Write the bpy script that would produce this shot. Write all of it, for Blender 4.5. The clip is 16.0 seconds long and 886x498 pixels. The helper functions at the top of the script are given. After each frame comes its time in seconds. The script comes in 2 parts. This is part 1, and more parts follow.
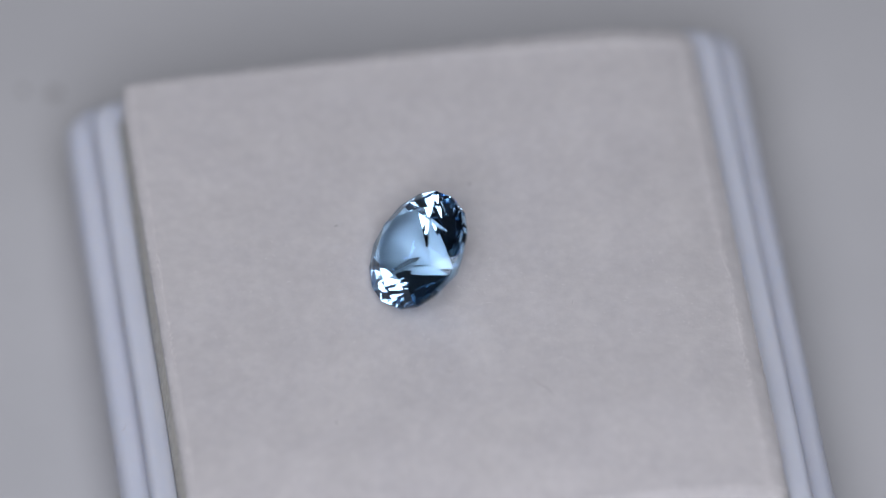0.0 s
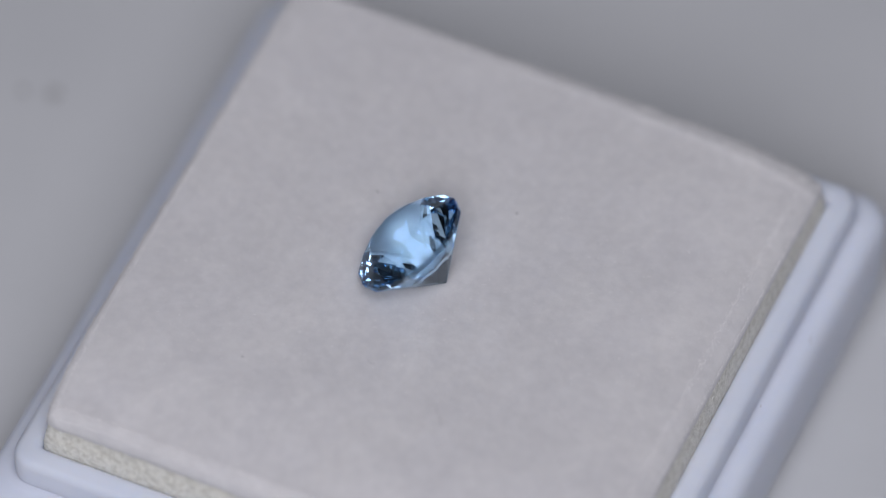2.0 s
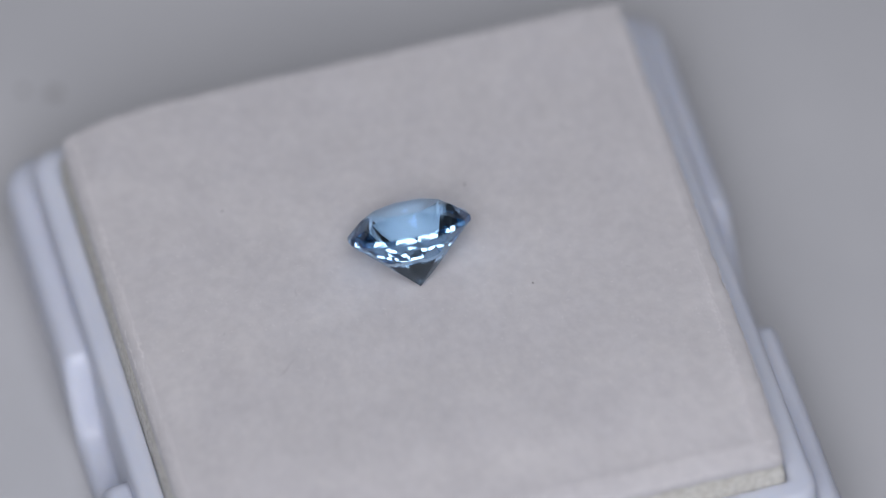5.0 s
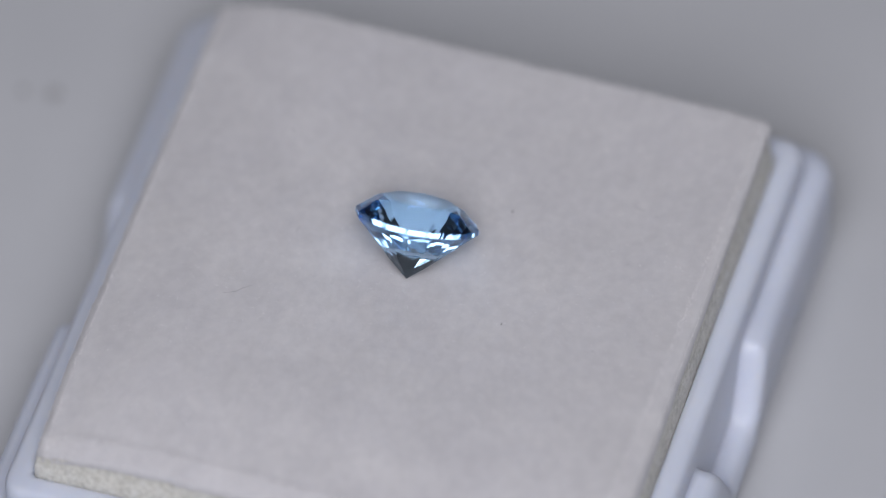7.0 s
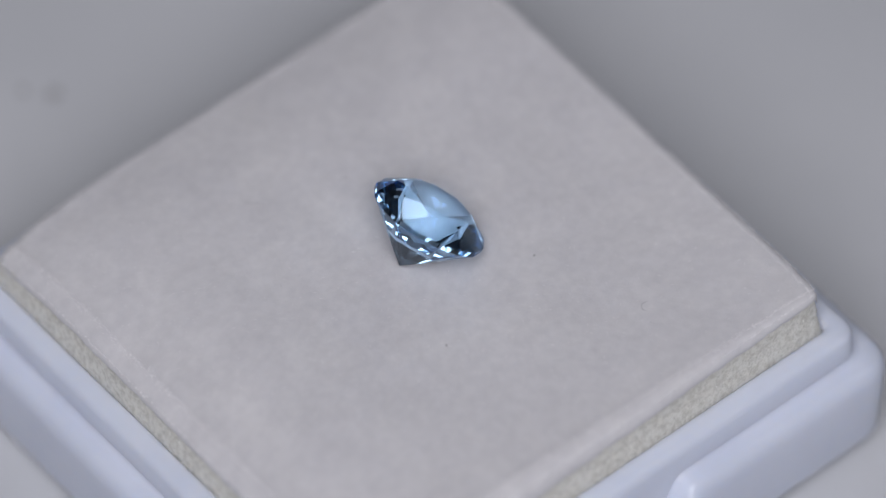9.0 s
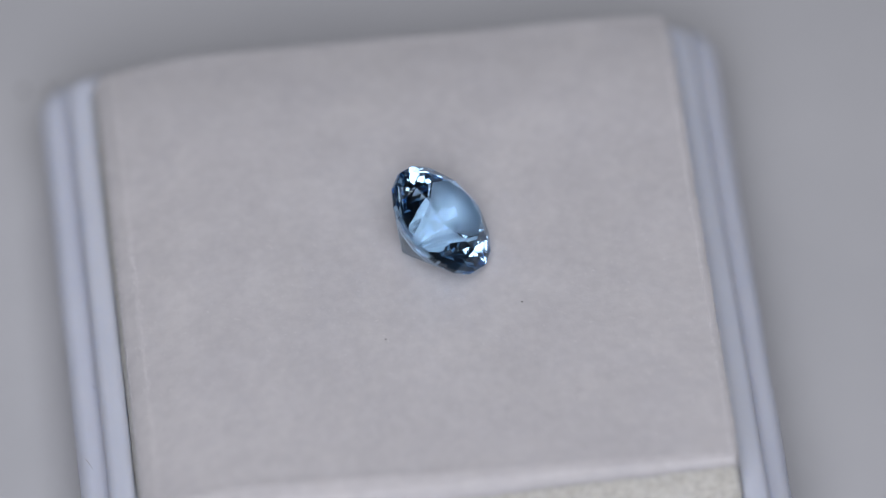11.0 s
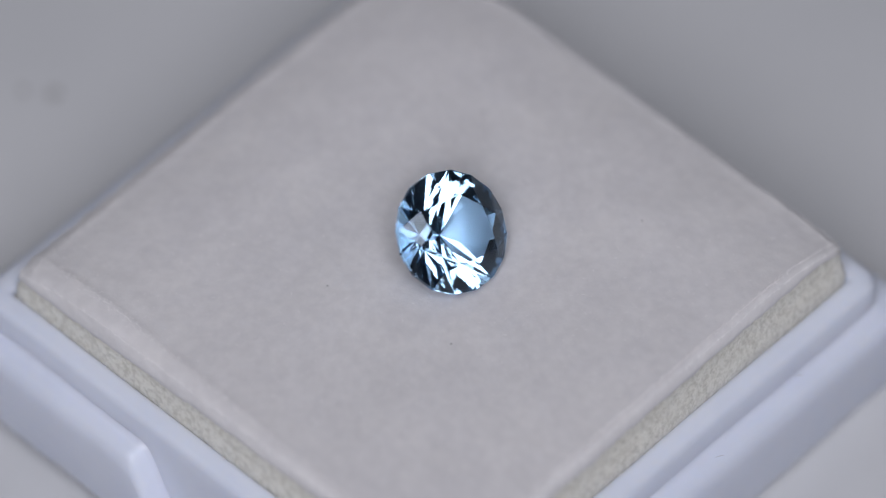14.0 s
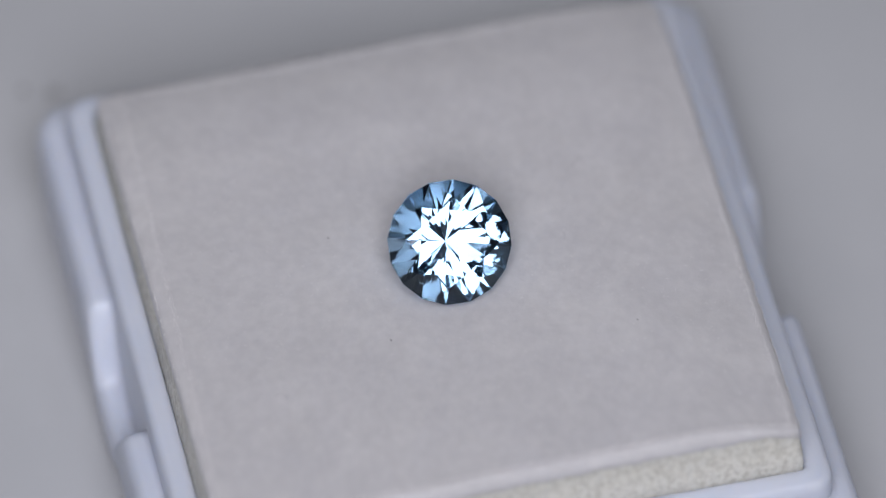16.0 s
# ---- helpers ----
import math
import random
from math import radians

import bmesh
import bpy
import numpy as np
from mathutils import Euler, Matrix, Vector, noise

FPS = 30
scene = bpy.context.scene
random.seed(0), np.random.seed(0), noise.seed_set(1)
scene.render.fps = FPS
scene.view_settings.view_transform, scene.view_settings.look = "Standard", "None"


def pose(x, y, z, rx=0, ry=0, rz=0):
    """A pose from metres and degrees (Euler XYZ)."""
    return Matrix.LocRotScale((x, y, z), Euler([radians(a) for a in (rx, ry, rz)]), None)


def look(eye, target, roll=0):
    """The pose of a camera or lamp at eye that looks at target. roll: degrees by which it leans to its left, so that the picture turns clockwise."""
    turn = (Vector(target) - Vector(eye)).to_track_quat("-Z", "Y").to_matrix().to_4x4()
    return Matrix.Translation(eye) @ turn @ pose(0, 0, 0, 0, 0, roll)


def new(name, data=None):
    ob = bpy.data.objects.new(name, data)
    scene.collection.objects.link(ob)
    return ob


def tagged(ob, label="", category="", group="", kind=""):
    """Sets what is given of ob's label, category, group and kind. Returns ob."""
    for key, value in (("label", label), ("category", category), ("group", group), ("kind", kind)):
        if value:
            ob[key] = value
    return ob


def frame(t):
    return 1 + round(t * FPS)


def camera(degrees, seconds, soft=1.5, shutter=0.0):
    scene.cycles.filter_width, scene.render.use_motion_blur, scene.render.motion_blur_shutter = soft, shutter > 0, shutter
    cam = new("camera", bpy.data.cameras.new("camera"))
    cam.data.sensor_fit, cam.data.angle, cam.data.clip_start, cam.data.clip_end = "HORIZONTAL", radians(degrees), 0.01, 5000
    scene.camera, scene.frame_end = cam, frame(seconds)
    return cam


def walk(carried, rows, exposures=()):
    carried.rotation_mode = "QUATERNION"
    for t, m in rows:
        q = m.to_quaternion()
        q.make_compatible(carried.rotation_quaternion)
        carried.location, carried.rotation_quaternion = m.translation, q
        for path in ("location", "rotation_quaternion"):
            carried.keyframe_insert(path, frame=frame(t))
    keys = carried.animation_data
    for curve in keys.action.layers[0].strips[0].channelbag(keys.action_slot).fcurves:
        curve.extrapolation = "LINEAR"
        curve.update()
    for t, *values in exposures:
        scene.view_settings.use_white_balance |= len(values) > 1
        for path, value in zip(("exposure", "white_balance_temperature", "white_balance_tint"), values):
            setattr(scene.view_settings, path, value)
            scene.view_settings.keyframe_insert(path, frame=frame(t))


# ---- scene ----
U = 0.033          # one plan unit in metres: the width of the inner rim
TABLE = -0.246     # height of the tabletop under the rim's top, in plan units
SPIN = 16.558      # degrees a second, clockwise from above
SECONDS = 16.0

# ---- camera: stands still, a long macro lens over the turntable ----
cam = camera(6.0, SECONDS, soft=1.0)
TARGET = Vector((0.02085, 0.10761, -TABLE)) * U
RISE, AWAY = radians(52.146), 13.330 * U
EYE = TARGET + Vector((0, -AWAY * math.cos(RISE), AWAY * math.sin(RISE)))
HELD = look(EYE, TARGET, -0.876)
walk(cam, [(0.0, HELD), (SECONDS, HELD)])
cam.data.dof.use_dof = True
cam.data.dof.focus_distance = AWAY - 0.0063
cam.data.dof.aperture_fstop = 14.5
scene.view_settings.exposure = 0.0
scene.cycles.max_bounces, scene.cycles.transmission_bounces, scene.cycles.glossy_bounces = 24, 24, 24
scene.cycles.caustics_refractive = scene.cycles.caustics_reflective = True
scene.cycles.blur_glossy = 0.0

# ---- light: a soft overhead panel, an added rear fill and unseen dim walls ----
world = bpy.data.worlds.new("room_air")
scene.world = world
world.use_nodes = True
world.node_tree.nodes["Background"].inputs["Color"].default_value = (0.66, 0.67, 0.75, 1)
world.node_tree.nodes["Background"].inputs["Strength"].default_value = 0.05


def panel(name, eye, target, wide, deep, watts, colour, roll=0):
    data = bpy.data.lights.new(name, "AREA")
    data.shape, data.size, data.size_y, data.energy, data.color = "ELLIPSE", wide, deep, watts, colour
    ob = new(name, data)
    ob.matrix_world = look(eye, target, roll)
    return ob


panel("panel_lamp", (-0.010, -0.294, 0.405), (0, 0, 0), 0.34, 0.47, 2.17, (0.910, 0.912, 1.0), -22)
# Small fill added behind the stone to sparkle its facets; no known source there.
panel("rear_sparkle_fill", (0.05, 0.26, 0.30), (0, 0, 0), 0.065, 0.045, 0.042, (0.86, 0.92, 1.0))


# ---- materials ----
def material(name, colour, rough):
    m = bpy.data.materials.new(name)
    m.use_nodes = True
    b = m.node_tree.nodes["Principled BSDF"]
    b.inputs["Base Color"].default_value = (*colour, 1)
    b.inputs["Roughness"].default_value = rough
    return m, m.node_tree, b


def node(tree, kind, **values):
    n = tree.nodes.new(kind)
    for key, value in values.items():
        n.inputs[key].default_value = value
    return n


def mottled(tree, b, low, high, scale, detail=4.0, at=(0.35, 0.65)):
    """Base colour that wanders between two tones by a noise of that scale (per metre)."""
    where = node(tree, "ShaderNodeTexCoord")
    n = node(tree, "ShaderNodeTexNoise", Scale=scale, Detail=detail, Roughness=0.6)
    r = tree.nodes.new("ShaderNodeValToRGB")
    r.color_ramp.elements[0].position, r.color_ramp.elements[1].position = at
    r.color_ramp.elements[0].color, r.color_ramp.elements[1].color = (*low, 1), (*high, 1)
    tree.links.new(where.outputs["Object"], n.inputs["Vector"])
    tree.links.new(n.outputs["Fac"], r.inputs["Fac"])
    tree.links.new(r.outputs["Color"], b.inputs["Base Color"])
    return where, r


def relief(tree, b, where, layers):
    """Bump from several (texture, scale, height in metres) layers, chained."""
    last = None
    for kind, scale, height in layers:
        if kind == "noise":
            t = node(tree, "ShaderNodeTexNoise", Scale=scale, Detail=5.0, Roughness=0.65)
            out = t.outputs["Fac"]
        else:
            t = node(tree, "ShaderNodeTexVoronoi", Scale=scale)
            out = t.outputs["Distance"]
        bump = node(tree, "ShaderNodeBump", Strength=1.0, Distance=height)
        tree.links.new(where.outputs["Object"], t.inputs["Vector"])
        tree.links.new(out, bump.inputs["Height"])
        if last:
            tree.links.new(last.outputs["Normal"], bump.inputs["Normal"])
        last = bump
    tree.links.new(last.outputs["Normal"], b.inputs["Normal"])


TABLE_TOP, tree, b = material("white_laminate", (0.66, 0.65, 0.64), 0.55)
where, _ = mottled(tree, b, (0.552, 0.558, 0.570), (0.593, 0.597, 0.606), 45.0)
relief(tree, b, where, [("noise", 900.0, 0.00002)])

PLASTIC, tree, b = material("white_moulded_plastic", (0.74, 0.77, 0.86), 0.38)
where, _ = mottled(tree, b, (0.660, 0.700, 0.805), (0.700, 0.737, 0.835), 180.0)
b.inputs["Subsurface Weight"].default_value = 0.5
b.inputs["Subsurface Radius"].default_value = (0.8, 0.9, 1.0)
b.inputs["Subsurface Scale"].default_value = 0.0012
relief(tree, b, where, [("noise", 400.0, 0.00003)])

FABRIC, tree, b = material("white_flocked_fabric", (0.66, 0.645, 0.65), 0.95)
where, ramp = mottled(tree, b, (0.657, 0.641, 0.645), (0.705, 0.688, 0.692), 420.0, 6.0)
fine = node(tree, "ShaderNodeTexNoise", Scale=1700.0, Detail=3.0, Roughness=0.6)
tree.links.new(where.outputs["Object"], fine.inputs["Vector"])
tone = tree.nodes.new("ShaderNodeValToRGB")
tone.color_ramp.elements[0].position, tone.color_ramp.elements[1].position = 0.35, 0.65
tone.color_ramp.elements[0].color, tone.color_ramp.elements[1].color = (0.945, 0.945, 0.947, 1), (1, 1, 1, 1)
tree.links.new(fine.outputs["Fac"], tone.inputs["Fac"])
patch = node(tree, "ShaderNodeTexNoise", Scale=270.0, Detail=6.0, Roughness=0.7, Distortion=0.6)
tree.links.new(where.outputs["Object"], patch.inputs["Vector"])
worn = tree.nodes.new("ShaderNodeValToRGB")
worn.color_ramp.elements[0].position, worn.color_ramp.elements[1].position = 0.38, 0.68
worn.color_ramp.elements[0].color, worn.color_ramp.elements[1].color = (0.965, 0.965, 0.972, 1), (1.035, 1.033, 1.025, 1)
tree.links.new(patch.outputs["Fac"], worn.inputs["Fac"])
matted = tree.nodes.new("ShaderNodeMix")
matted.data_type, matted.blend_type = "RGBA", "MULTIPLY"
matted.inputs[0].default_value = 1.0
tree.links.new(worn.outputs["Color"], matted.inputs[7])
tree.links.new(ramp.outputs["Color"], matted.inputs[6])
blend = tree.nodes.new("ShaderNodeMix")
blend.data_type, blend.blend_type = "RGBA", "MULTIPLY"
blend.inputs[0].default_value = 1.0
tree.links.new(matted.outputs[2], blend.inputs[6])
tree.links.new(tone.outputs["Color"], blend.inputs[7])
tree.links.new(blend.outputs[2], b.inputs["Base Color"])
b.inputs["Sheen Weight"].default_value = 0.25
b.inputs["Subsurface Weight"].default_value = 0.6
b.inputs["Subsurface Radius"].default_value = (1.0, 0.97, 0.94)
b.inputs["Subsurface Scale"].default_value = 0.0012
b.inputs["Sheen Roughness"].default_value = 0.6
relief(tree, b, where, [("noise", 3200.0, 0.00003)])

FOAM, tree, b = material("cream_open_cell_foam", (0.55, 0.54, 0.46), 0.7)
where, _ = mottled(tree, b, (0.62, 0.60, 0.525), (0.80, 0.782, 0.71), 3000.0, 3.0, (0.34, 0.58))
b.inputs["Specular IOR Level"].default_value = 0.7
b.inputs["Subsurface Weight"].default_value = 0.6
b.inputs["Subsurface Radius"].default_value = (1.0, 0.95, 0.85)
b.inputs["Subsurface Scale"].default_value = 0.0012
relief(tree, b, where, [("voronoi", 5200.0, 0.00004), ("noise", 4200.0, 0.00003)])

LINT, tree, b = material("grey_lint", (0.46, 0.45, 0.46), 0.9)
DIRT, tree, b = material("dark_dust", (0.11, 0.10, 0.10), 0.9)
PALE_LINT, tree, b = material("pale_fibre", (0.90, 0.88, 0.88), 0.9)
GLINT, tree, b = material("pale_sparkle_flake", (0.92, 0.91, 0.86), 0.15)
RING, tree, b = material("optics_dust_mark", (0.26, 0.255, 0.25), 0.6)
WALL, tree, b = material("dim_grey_paint", (0.10, 0.10, 0.105), 0.9)
mottled(tree, b, (0.085, 0.085, 0.09), (0.115, 0.115, 0.12), 3.0)

GEM = bpy.data.materials.new("pale_blue_gem")
GEM.use_nodes = True
tree = GEM.node_tree
tree.nodes.remove(tree.nodes["Principled BSDF"])
glass = node(tree, "ShaderNodeBsdfGlass", Color=(0.778, 0.885, 0.966, 1), Roughness=0.0, IOR=1.656)
tree.links.new(glass.outputs["BSDF"], tree.nodes["Material Output"].inputs["Surface"])


# ---- mesh helpers ----
def part(name, bm, mat, parent=None, label="", smooth=False):
    me = bpy.data.meshes.new(name)
    bmesh.ops.recalc_face_normals(bm, faces=bm.faces)
    for f in bm.faces:
        f.smooth = smooth
    bm.to_mesh(me)
    bm.free()
    me.materials.append(mat)
    ob = new(name, me)
    if parent:
        ob.parent = parent
    return tagged(ob, label) if label else ob


def square_ring(half, round_off, sides, arc=8):
    """Points of a square with rounded corners, anticlockwise from the +x side. sides: stops along a side, from -1 to 1."""
    pts = []
    flat = half - round_off
    for k in range(4):
        c, s = (1, 0, -1, 0)[k], (0, 1, 0, -1)[k]
        local = [(half, flat * v) for v in sides]
        local += [(flat + round_off * math.cos(a), flat + round_off * math.sin(a))
                  for a in (math.pi / 2 * i / arc for i in range(1, arc))]
        pts += [(x * c - y * s, x * s + y * c) for x, y in local]
    return pts


def loft(profile, sides, shape, close_first=False, close_last=False):
    """A skin over square rings. profile: (half, z, rounding); shape(x, y, z, half) gives the final point."""
    bm = bmesh.new()
    rings = []
    for half, z, round_off in profile:
        rings.append([bm.verts.new(Vector(shape(x, y, z, half)) * U) for x, y in square_ring(half, round_off, sides)])
    n = len(rings[0])
    for a, b2 in zip(rings, rings[1:]):
        for i in range(n):
            bm.faces.new((a[i], a[(i + 1) % n], b2[(i + 1) % n], b2[i]))
    if close_first:
        bm.faces.new(rings[0])
    if close_last:
        bm.faces.new(rings[-1])
    return bm


def strand(bm, points, thick):
    """A thin three-sided thread through points in metres."""
    rings = []
    for i, p in enumerate(points):
        along = (points[min(i + 1, len(points) - 1)] - points[max(i - 1, 0)]).normalized()
        a = along.orthogonal().normalized()
        c = along.cross(a)
        r = thick * (0.4 if i in (0, len(points) - 1) else 1.0)
        rings.append([bm.verts.new(p + (a * math.cos(q) + c * math.sin(q)) * r) for q in (0, 2.09, 4.19)])
    for a, c in zip(rings, rings[1:]):
        for i in range(3):
            bm.faces.new((a[i], a[(i + 1) % 3], c[(i + 1) % 3], c[i]))
    bm.faces.new(rings[0])
    bm.faces.new(rings[-1])


def grain(x, y, z=0.0, scale=1.0):
    return noise.noise(Vector((x * scale, y * scale, z * scale)))


# ---- setting ----
def tabletop():
    bm = bmesh.new()
    bmesh.ops.create_grid(bm, x_segments=40, y_segments=40, size=0.6)
    tagged(part("tabletop", bm, TABLE_TOP), "plain off-white matte tabletop under the gem box", "table", kind="structure")


# Unseen walls and ceiling, added dim so that the stone's facets mirror darkness.
def room():
    bm = bmesh.new()
    bmesh.ops.create_cube(bm, size=1.0)
    bmesh.ops.scale(bm, vec=(1.2, 1.2, 0.8), verts=bm.verts)
    bmesh.ops.translate(bm, vec=(0, 0, 0.39), verts=bm.verts)
    lid = [f for f in bm.faces if f.normal.z > 0.9 or f.normal.z < -0.9]
    bmesh.ops.delete(bm, geom=lid, context="FACES_ONLY")
    tagged(part("wall", bm, WALL), "unseen dim grey walls added around the table to darken the gem's reflections", "wall", kind="structure")
    bm = bmesh.new()
    bmesh.ops.create_grid(bm, x_segments=1, y_segments=1, size=0.6)
    bmesh.ops.translate(bm, vec=(0, 0, 0.79), verts=bm.verts)
    tagged(part("ceiling", bm, WALL), "unseen dim grey ceiling added over the table to darken the gem's reflections", "ceiling", kind="structure")


# Stands in for dust on the camera's optics, laid on the tabletop as a ring.
def optics_dust_ring(x, y, radius, thick):
    bm = bmesh.new()
    loops = []
    for i in range(28):
        a = math.tau * i / 28
        w = radius * (1 + 0.05 * grain(math.cos(a), math.sin(a), x, 2.0))
        loops.append([bm.verts.new((x + math.cos(a) * (w + d), y + math.sin(a) * (w + d), h))
                      for d, h in ((-thick, 0.0), (0, 0.00006), (thick, 0.0))])
    for i in range(28):
        a, c = loops[i], loops[(i + 1) % 28]
        for k in range(2):
            bm.faces.new((a[k], a[k + 1], c[k + 1], c[k]))
    return tagged(part("optics_dust_mark", bm, RING, smooth=True), "tiny grey mark on the off-white tabletop standing in for dust on the camera's optics", "stain",
                  group="drop marks on the tabletop")


# ---- the gem box ----
NOTCH, NOTCH_END, NOTCH_DEEP = 0.052, 0.138, 0.120


def notched(x, y, z, half):
    """Lowers the ledge in the middle of the two clasp sides."""
    if abs(y) > 0.49 and -0.095 < z < -0.045:
        k = min(1.0, max(0.0, (NOTCH_END - abs(x)) / (NOTCH_END - NOTCH)))
        z -= NOTCH_DEEP * k * k * (3 - 2 * k)
    wave = 0.0012 * grain(x, y, z, 7.0)
    return x + wave, y + wave, z


BOX_DUST = []


def gem_box():
    box = new("gem_box")
    stops = sorted({round(v, 4) for v in [-1 + 2 * i / 20 for i in range(21)]}
                   | {round(s * v, 4) for s in (-1, 1) for v in (0.125, 0.14, 0.155, 0.17, 0.185, 0.2, 0.215, 0.23, 0.245, 0.26, 0.275)})
    shell = [(0.500, -0.2300, 0.040), (0.536, -0.2300, 0.052), (0.5410, -0.2270, 0.054), (0.5430, -0.2200, 0.055), (0.5485, -0.0930, 0.055),
             (0.5475, -0.0800, 0.055), (0.5440, -0.0690, 0.052), (0.5380, -0.0615, 0.049), (0.5300, -0.0580, 0.045),
             (0.5170, -0.0570, 0.038), (0.5090, -0.0560, 0.036), (0.5060, -0.0530, 0.035), (0.504, -0.0500, 0.034)]
    part("outer_shell", loft(shell, stops, notched, close_first=True), PLASTIC, box, smooth=True)
    rim = [(0.5060, -0.2000, 0.036), (0.5060, -0.0500, 0.036), (0.5058, -0.0160, 0.036), (0.5040, -0.0080, 0.035), (0.5000, -0.0025, 0.032),
           (0.4940, 0.0000, 0.028), (0.4780, 0.0000, 0.018), (0.4700, -0.0015, 0.014), (0.4660, -0.0060, 0.011),
           (0.4650, -0.0140, 0.010), (0.4630, -0.1900, 0.010)]
    part("inner_rim", loft(rim, stops, lambda x, y, z, h: (x + 0.0015 * grain(x, y, 3, 4), y + 0.0015 * grain(x, y, 9, 4), z),
                           close_last=True), PLASTIC, box, smooth=True)
    for x, y, z, size in ((-0.514, -0.304, -0.0562, 0.004), (-0.530, -0.10, -0.0580, 0.003), (0.5300, 0.242, -0.0575, 0.004), (0.5110, 0.090, -0.0562, 0.0015)):
        bm = bmesh.new()
        strand(bm, [Vector((x + size * k * 0.8, y + size * k * (1 if x < 0 else -2) + 0.001 * k * k, z + 0.0008)) * U for k in (-1, 0, 1, 2)], 0.00060 * U)
        BOX_DUST.append(tagged(part("dust_fibre", bm, LINT), "tiny grey dust fibre on the white plastic ledge", "dust", group="dust on the box"))
    return tagged(box, "open white plastic gem box base with stepped rim", "box")


# ---- the foam pad ----
PAD, TOP = 0.4620, 0.105


def hem(x, y):
    """How far below the flat top the fabric ends: cut short on one side, drawn down over the foam on the others."""
    rise = 0.5 + 0.5 * x / PAD
    return max(((PAD - x, 0.058), (PAD + x, 0.033), (PAD - y, 0.020 + 0.038 * rise), (PAD + y, 0.066)), key=lambda e: -e[0])[1]


def sides_of(x, y):
    """For each side: the distance to it, how deep the edge sinks there, and over what width."""
    rise = 0.5 + 0.5 * x / PAD
    return ((PAD - x, 0.008, 0.026), (PAD + x, 0.003, 0.012), (PAD - y, 0.002 + 0.008 * rise, 0.010 + 0.026 * rise), (PAD + y, 0.006, 0.014))


def edge_drop(x, y):
    """How far the pad's top has sunk near its edges: rounded over behind a low ridge."""
    sag = 0.0
    ridge = 0.0
    for gap, deep, wide in sides_of(x, y):
        wide *= 1 + 0.10 * grain(x, y, 5.0, 9.0) + 0.06 * grain(x, y, 5.0, 34.0)
        k = min(1.0, max(0.0, 1 - gap / wide))
        sag = max(sag, deep * k ** 2.4)
        ridge = max(ridge, max(0.0, deep - 0.003) * 0.40 * math.exp(-((gap - wide) / 0.007) ** 2) * (1 + 0.6 * grain(x, y, 6.0, 30.0)))
    for sx, sy, deep, far in ((-1, -1, 0.010, 0.13), (1, 1, 0.002, 0.13), (-1, 1, 0.004, 0.13)):
        k = max(0.0, 1 - math.hypot(x - sx * PAD, y - sy * PAD) / far)
        sag += deep * k * k
    # two neighbouring sides are pressed lower than the others, in a long gentle curve
    for gap, deep in ((PAD - x, 0.036), (PAD + y, 0.030)):
        sag += deep * max(0.0, 1 - gap / 0.22) ** 2
    return sag - ridge


def inset(x, y):
    """Worn corners of the pad: pulls a point near a corner inwards."""
    k = max(0.0, min(abs(x), abs(y)) / PAD - 0.93) / 0.07
    return 1 - 0.007 * k * k


def tuck(x, y, share=1.0):
    """The pad is cut on a slant: draws the rim of its top inwards, on each side by its own amount."""
    def pull(v, plus, minus):
        k = max(0.0, (abs(v) / PAD - 0.72) / 0.28)
        return v - share * math.copysign((plus if v > 0 else minus) * k * k * (3 - 2 * k), v)
    return pull(x, 0.004, 0.006), pull(y, 0.004, 0.004)


def pad_top(x, y):
    z = TOP - edge_drop(x, y)
    z += 0.0020 * grain(x, y, 0.0, 8.0) + 0.0005 * grain(x, y, 2.0, 38.0)
    spot = math.hypot(x - SEAT_X, y - SEAT_Y)
    return z - 0.004 * max(0.0, 1 - spot / 0.11)


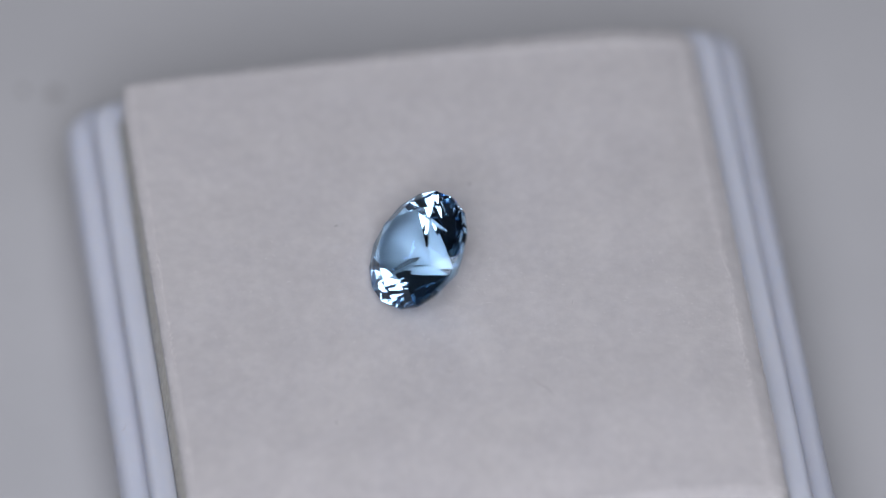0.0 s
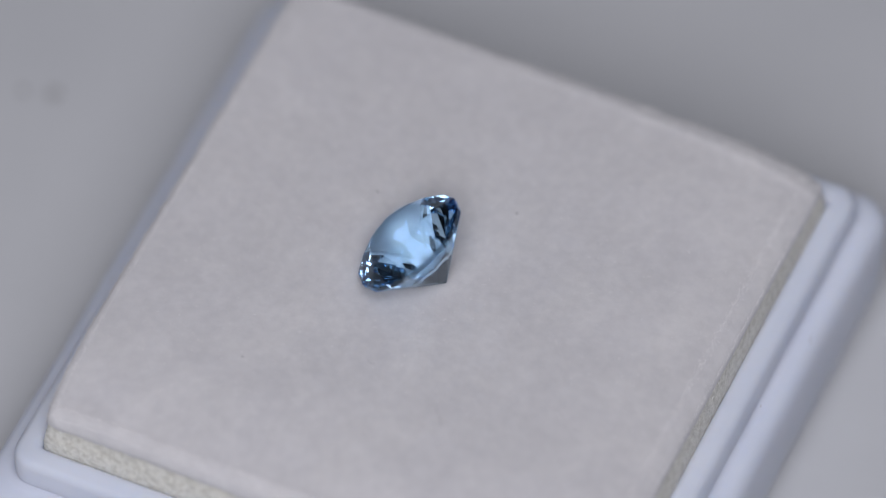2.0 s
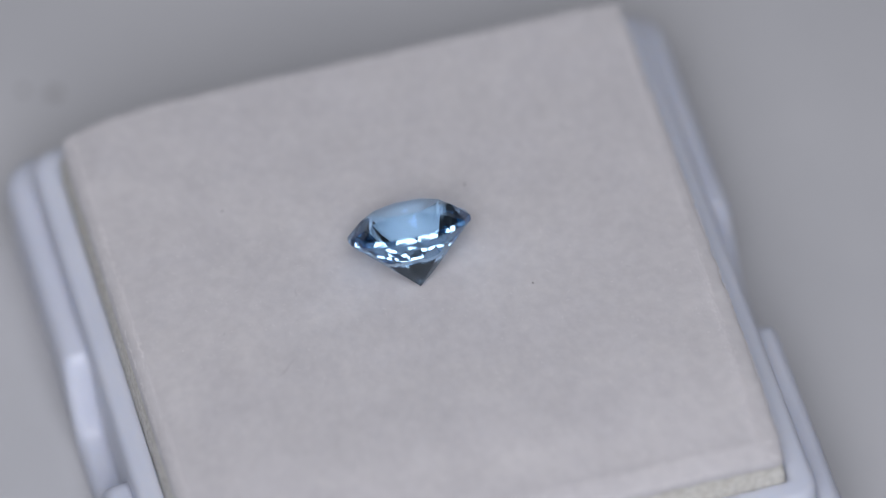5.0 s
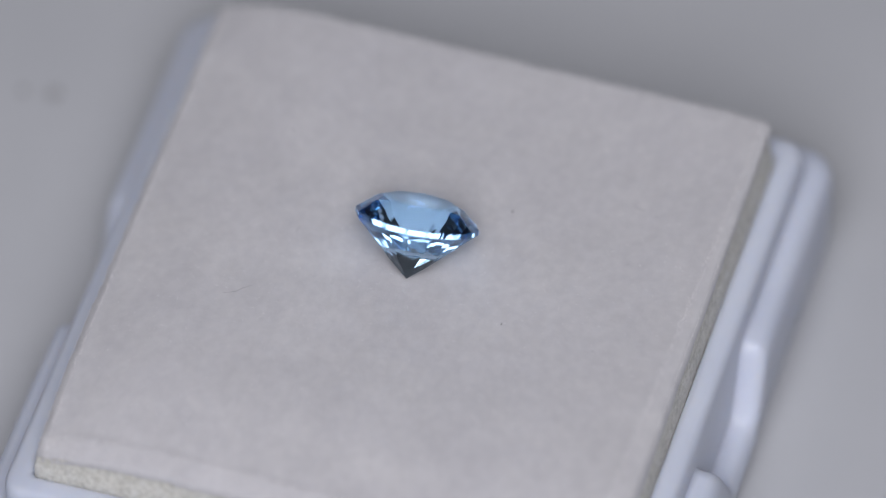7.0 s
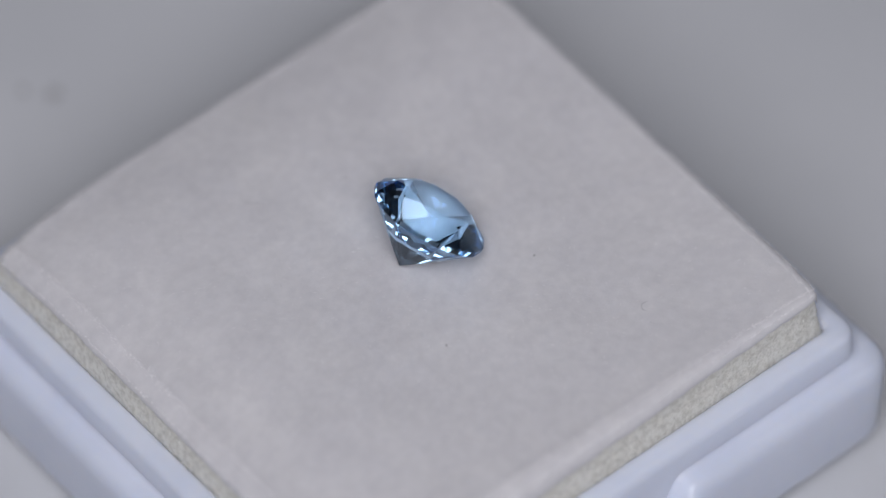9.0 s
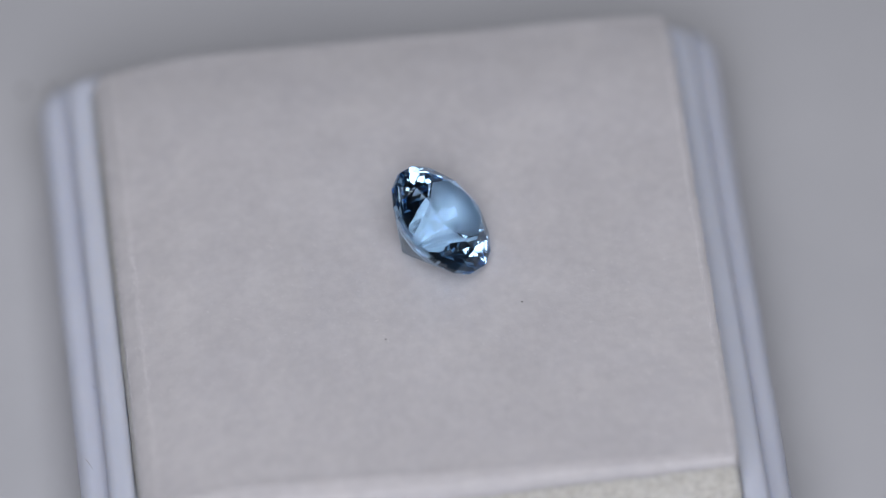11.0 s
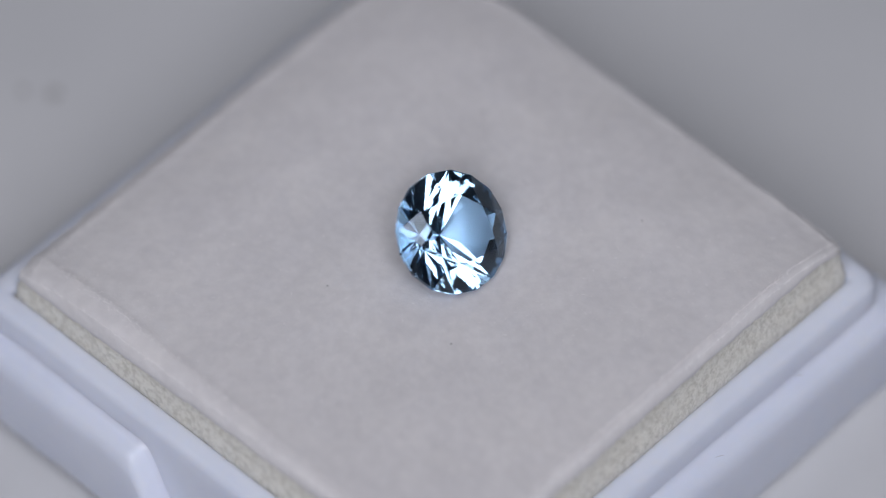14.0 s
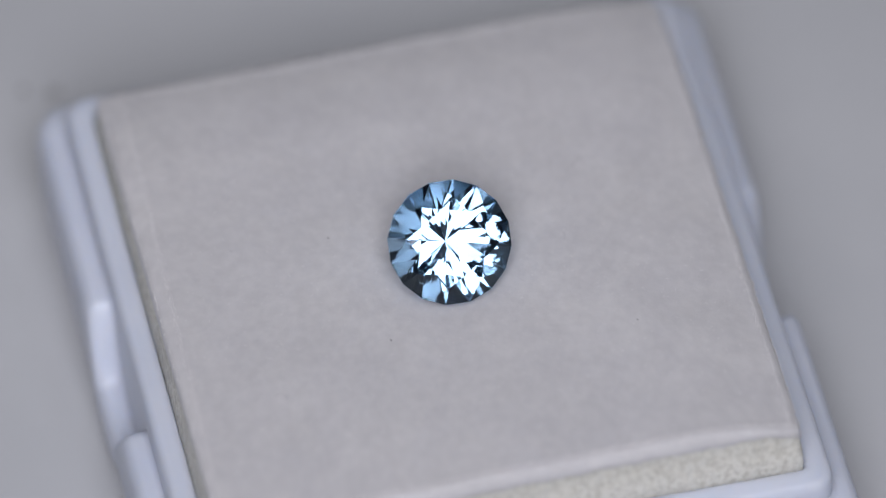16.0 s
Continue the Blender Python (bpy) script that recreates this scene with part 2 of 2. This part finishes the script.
def foam_pad():
    pad = new("foam_pad")
    n = 150
    bm = bmesh.new()
    grid = []
    steps = [math.copysign(abs(v) ** 0.85, v) for v in (-1 + 2 * i / n for i in range(n + 1))]
    for u in steps:
        row = []
        for v in steps:
            x, y = u * PAD, v * PAD
            ragged = 0.0035 * grain(u, v, 4.0, 16.0) + 0.002 * grain(u, v, 8.0, 60.0)
            edge = max(abs(u), abs(v)) ** 12
            f = inset(x, y)
            px, py = tuck(x * f, y * f)
            row.append(bm.verts.new(Vector((px + ragged * edge * u, py + ragged * edge * v, pad_top(x, y))) * U))
        grid.append(row)
    for i in range(n):
        for j in range(n):
            bm.faces.new((grid[i][j], grid[i + 1][j], grid[i + 1][j + 1], grid[i][j + 1]))
    turns = [(i, 0) for i in range(n)] + [(n, j) for j in range(n)] + [(i, n) for i in range(n, 0, -1)] + [(0, j) for j in range(n, 0, -1)]
    rim, low = [grid[i][j] for i, j in turns], []
    for (i, j), vert in zip(turns, rim):
        p = vert.co / U
        x, y = steps[i] * PAD, steps[j] * PAD
        f = inset(x, y)
        z = min(p.z - 0.012, TOP - hem(x, y) - 0.004 * grain(x, y, 1.0, 22.0) - 0.0035 * grain(x, y, 3.0, 75.0))
        px, py = tuck(x * f, y * f, z / TOP)
        low.append(bm.verts.new(Vector((px, py, z)) * U))
    for i in range(len(rim)):
        k = (i + 1) % len(rim)
        bm.faces.new((rim[i], rim[k], low[k], low[i]))
    part("fabric_top", bm, FABRIC, pad, "soft white flocked fabric face", smooth=True)

    bm = bmesh.new()
    around = []
    m = 180
    for k in range(4):
        c, s = (1, 0, -1, 0)[k], (0, 1, 0, -1)[k]
        around += [((c - s * v) * (PAD - 0.0020), (s + c * v) * (PAD - 0.0020)) for v in (-1 + 2 * i / m for i in range(m))]
    rows = []
    for j in range(13):
        h = j / 12
        ring = []
        for x, y in around:
            top = TOP - max(hem(x, y), edge_drop(x, y) + 0.008) + 0.002
            f = inset(x, y)
            z = -0.185 + 0.185 * min(1, h * 3) if h < 1 / 3 else top * (h - 1 / 3) * 1.5
            cell = 0.0012 * grain(x, y, z, 70.0) + 0.0011 * grain(x, y, z + 3, 190.0)
            far = max(abs(x), abs(y))
            px, py = tuck(x * f, y * f, max(0.0, z) / TOP)
            cell += 0.0042 * min(1.0, max(0.0, 1 - z / 0.04))     # squeezed against the rim
            ring.append(bm.verts.new(Vector((px + x / far * cell, py + y / far * cell, z)) * U))
        rows.append(ring)
    for a, c in zip(rows, rows[1:]):
        for i in range(len(a)):
            bm.faces.new((a[i], a[(i + 1) % len(a)], c[(i + 1) % len(a)], c[i]))
    bm.faces.new(rows[0])
    part("foam_core", bm, FOAM, pad, "cream open-cell foam with glinting cut cells", smooth=True)

    # fuzz along the cut edges and on the ridges behind them
    rnd = random.Random(5)
    bm = bmesh.new()
    for i in range(6500):
        k, v = rnd.randrange(4), rnd.uniform(-1, 1)
        c, s = (1, 0, -1, 0)[k], (0, 1, 0, -1)[k]
        x, y = (c - s * v) * PAD, (s + c * v) * PAD
        if i % 3:
            wide = sides_of(x, y)[(0, 2, 1, 3)[k]][2] * rnd.gauss(0.98, 0.12)
            x, y = x - c * wide, y - s * wide
        z = pad_top(x, y) + 0.0004
        f = inset(x, y)
        out, run = rnd.uniform(-0.003, 0.0035), rnd.uniform(-0.0045, 0.0045)
        p = Vector((*tuck(x * f, y * f), z))
        q = p + Vector((c * out - s * run, s * out + c * run, rnd.uniform(-0.001, 0.002)))
        strand(bm, [p * U, ((p + q) / 2 + Vector((0, 0, 0.0010))) * U, q * U], rnd.uniform(0.00020, 0.00040) * U)
    for _ in range(1100):
        x, y, turn, size = rnd.uniform(-0.43, 0.43), rnd.uniform(-0.43, 0.43), rnd.uniform(0, math.tau), rnd.uniform(0.0012, 0.0032)
        side = Vector((math.cos(turn), math.sin(turn), 0)) * size
        p = Vector((*tuck(x, y), pad_top(x, y) + 0.0002))
        strand(bm, [(p - side) * U, (p + side.orthogonal() * 0.2 + Vector((0, 0, 0.0005))) * U, (p + side) * U], rnd.uniform(0.00016, 0.00032) * U)
    tagged(part("loose_fuzz", bm, PALE_LINT, pad, "pale loose fibres on the flocked face and its cut edge"), kind="stuff")
    # glossy flakes added on the foam's sides; their pale colour adds to the sparkle
    bm = bmesh.new()
    for _ in range(1700):
        k, v = rnd.randrange(4), rnd.uniform(-0.98, 0.98)
        c, s = (1, 0, -1, 0)[k], (0, 1, 0, -1)[k]
        x, y = (c - s * v) * (PAD - 0.0016), (s + c * v) * (PAD - 0.0016)
        f = inset(x, y)
        z = rnd.uniform(0.0, TOP - max(hem(x, y), edge_drop(x, y)) - 0.004)
        size = rnd.uniform(0.0007, 0.0018)
        tips = [bm.verts.new((Vector((*tuck(x * f, y * f, z / TOP), z)) + Vector([rnd.uniform(-1, 1) for _ in range(3)]) * size) * U) for _ in range(4)]
        for i, j, m in ((0, 1, 2), (0, 2, 3), (0, 3, 1), (1, 3, 2)):
            bm.faces.new((tips[i], tips[j], tips[m]))
    tagged(part("cell_glints", bm, GLINT, pad, "pale glossy flakes added for the sparkle of the cut foam cells"), kind="stuff")
    return tagged(pad, "square cream foam pad with white flocked top in the gem box", "pad")


def lint():
    """Loose threads and specks that lie on the pad, in the pad's space."""
    loose = []
    threads = [((0.098, -0.222), (0.108, -0.236), (0.117, -0.243), (0.126, -0.262)), ((-0.236, 0.303), (-0.226, 0.302), (-0.220, 0.310), (-0.224, 0.320)),
               ((-0.035, -0.186), (-0.028, -0.190), (-0.018, -0.189)),
               ((-0.213, 0.336), (-0.217, 0.344)), ((0.180, -0.088), (0.183, -0.080)), ((0.084, -0.336), (0.088, -0.342)),
               ((-0.110, 0.320), (-0.114, 0.328)), ((0.018, -0.314), (0.024, -0.321)), ((0.066, 0.318), (0.070, 0.327))]
    for line in threads:
        bm = bmesh.new()
        strand(bm, [Vector((x, y, pad_top(x, y) + 0.0012)) * U for x, y in line], 0.00055 * U)
        loose.append(tagged(part("lint_thread", bm, LINT), "thin grey lint thread lying on the white foam pad", "lint", group="lint on the pad"))
    for x, y, size in ((-0.160, 0.121, 0.0013), (0.058, 0.1705, 0.0012), (-0.213, -0.259, 0.0011)):
        bm = bmesh.new()
        bmesh.ops.create_icosphere(bm, subdivisions=1, radius=size * U)
        for vert in bm.verts:
            vert.co.x *= 1.5 + grain(vert.co.x, vert.co.y, size, 4e4)
            vert.co.z *= 0.6
            vert.co += Vector((x, y, pad_top(x, y) + 0.0006)) * U
        loose.append(tagged(part("dust_speck", bm, DIRT), "tiny dark dust speck lying on the white foam pad", "dust", group="dust on the pad"))
    return loose


# ---- the gemstone ----
GEM_R = 0.0976
LEAN = 41.2        # the axis leans as far as the pavilion is steep: the stone lies on a facet
CULET = Vector((0.0435, -0.0200, 0.1040))
FACING, TWIST = -171.1, 7.6


def gemstone():
    r = GEM_R
    deep, high, belt, table = 0.922 * r, 0.298 * r, 0.080 * r, 0.561 * r

    def ring(count, radius, z, turn=0.0):
        return [Vector((radius * math.cos(turn + math.tau * i / count), radius * math.sin(turn + math.tau * i / count), z)) for i in range(count)]

    half = math.tau / 16
    mid, low = 0.735 * r, 0.30 * r
    top = ring(8, table, high + belt)
    star = ring(8, mid, belt + high * (r - mid * math.cos(half)) / (r - table), half)
    girdle_up = ring(16, r, belt)
    girdle_low = ring(16, r, 0.0)
    fan = ring(8, low, -deep * (1 - low * math.cos(half) / r), half)
    tip = Vector((0.002 * r, -0.001 * r, -deep))
    rnd = random.Random(11)
    for p in (*star, *fan):
        p += Vector([rnd.uniform(-1, 1) for _ in range(3)]) * 0.009 * r
    for a, c in zip(girdle_up, girdle_low):
        lift = rnd.uniform(-0.010, 0.010) * r
        a.z += lift
        c.z += lift
    crown, belt_faces, pavilion = [], [], []
    for i in range(8):
        k, g = (i + 1) % 8, 2 * i
        crown += [(top[i], star[i], top[k]), (top[i], star[i - 1], girdle_up[g]), (top[i], girdle_up[g], star[i]),
                  (star[i], girdle_up[g], girdle_up[g + 1]), (star[i], girdle_up[g + 1], girdle_up[(g + 2) % 16])]
        pavilion += [(tip, fan[i - 1], girdle_low[g]), (tip, girdle_low[g], fan[i]), (fan[i], girdle_low[g], girdle_low[g + 1]),
                     (fan[i], girdle_low[g + 1], girdle_low[(g + 2) % 16])]
    for i in range(16):
        k = (i + 1) % 16
        belt_faces.append((girdle_low[i], girdle_low[k], girdle_up[k], girdle_up[i]))
    stone = new("gemstone")
    for name, faces, label in (("table_facet", [top], "large flat top facet"), ("crown", crown, "crown cut in kite and triangle facets"),
                               ("girdle", belt_faces, ""), ("pavilion", pavilion, "pointed facetted underside")):
        me = bpy.data.meshes.new(name)
        points, index, loops = [], {}, []
        for f in faces:
            middle = sum(f, Vector()) / len(f)
            turn = (f[1] - f[0]).cross(f[2] - f[1])
            if turn.dot(middle) < 0:
                f = tuple(reversed(f))
            for p in f:
                if tuple(p) not in index:
                    index[tuple(p)] = len(points)
                    points.append((p + Vector((0, 0, deep))) * U)
            loops.append([index[tuple(p)] for p in f])
        me.from_pydata(points, [], loops)
        me.materials.append(GEM)
        ob = new(name, me)
        ob.parent = stone
        if label:
            tagged(ob, label)
    return tagged(stone, "pale blue round brilliant-cut gemstone lying tilted on the foam pad", "gemstone")


# ---- build ----
CENTRE, YAW = (0.02956, -0.02372), 7.735
SEAT = pose(*CENTRE, 0, 0, 0, YAW).inverted() @ Vector((0.010, -0.024, 0.0))
SEAT_X, SEAT_Y = SEAT.x, SEAT.y

tabletop()
room()
optics_dust_ring(-0.612 * U, 0.634 * U, 0.0085 * U, 0.0030 * U)
optics_dust_ring(-0.663 * U, 0.641 * U, 0.0035 * U, 0.0030 * U)
BOX = gem_box()
FOAM_PAD = foam_pad()
LOOSE = lint()
STONE = gemstone()


def spun(rest):
    """Rows of a thing that rides round on the turntable from its pose at the start."""
    return [(t / 2, pose(0, 0, 0, 0, 0, -SPIN * t / 2) @ rest) for t in range(int(SECONDS * 2) + 1)]


def motions():
    lift = -TABLE * U
    place = pose(CENTRE[0] * U, CENTRE[1] * U, lift, 0, 0, YAW)
    for thing in (BOX, *BOX_DUST):
        walk(thing, spun(place @ pose(0, 0, 0, 1.416, -0.241, 0)))
    for thing in (FOAM_PAD, *LOOSE):
        walk(thing, spun(place))
    walk(STONE, spun(pose(CULET.x * U, CULET.y * U, CULET.z * U + lift, 0, 0, FACING) @ pose(0, 0, 0, 0, LEAN, 0) @ pose(0, 0, 0, 0, 0, TWIST)))


motions()
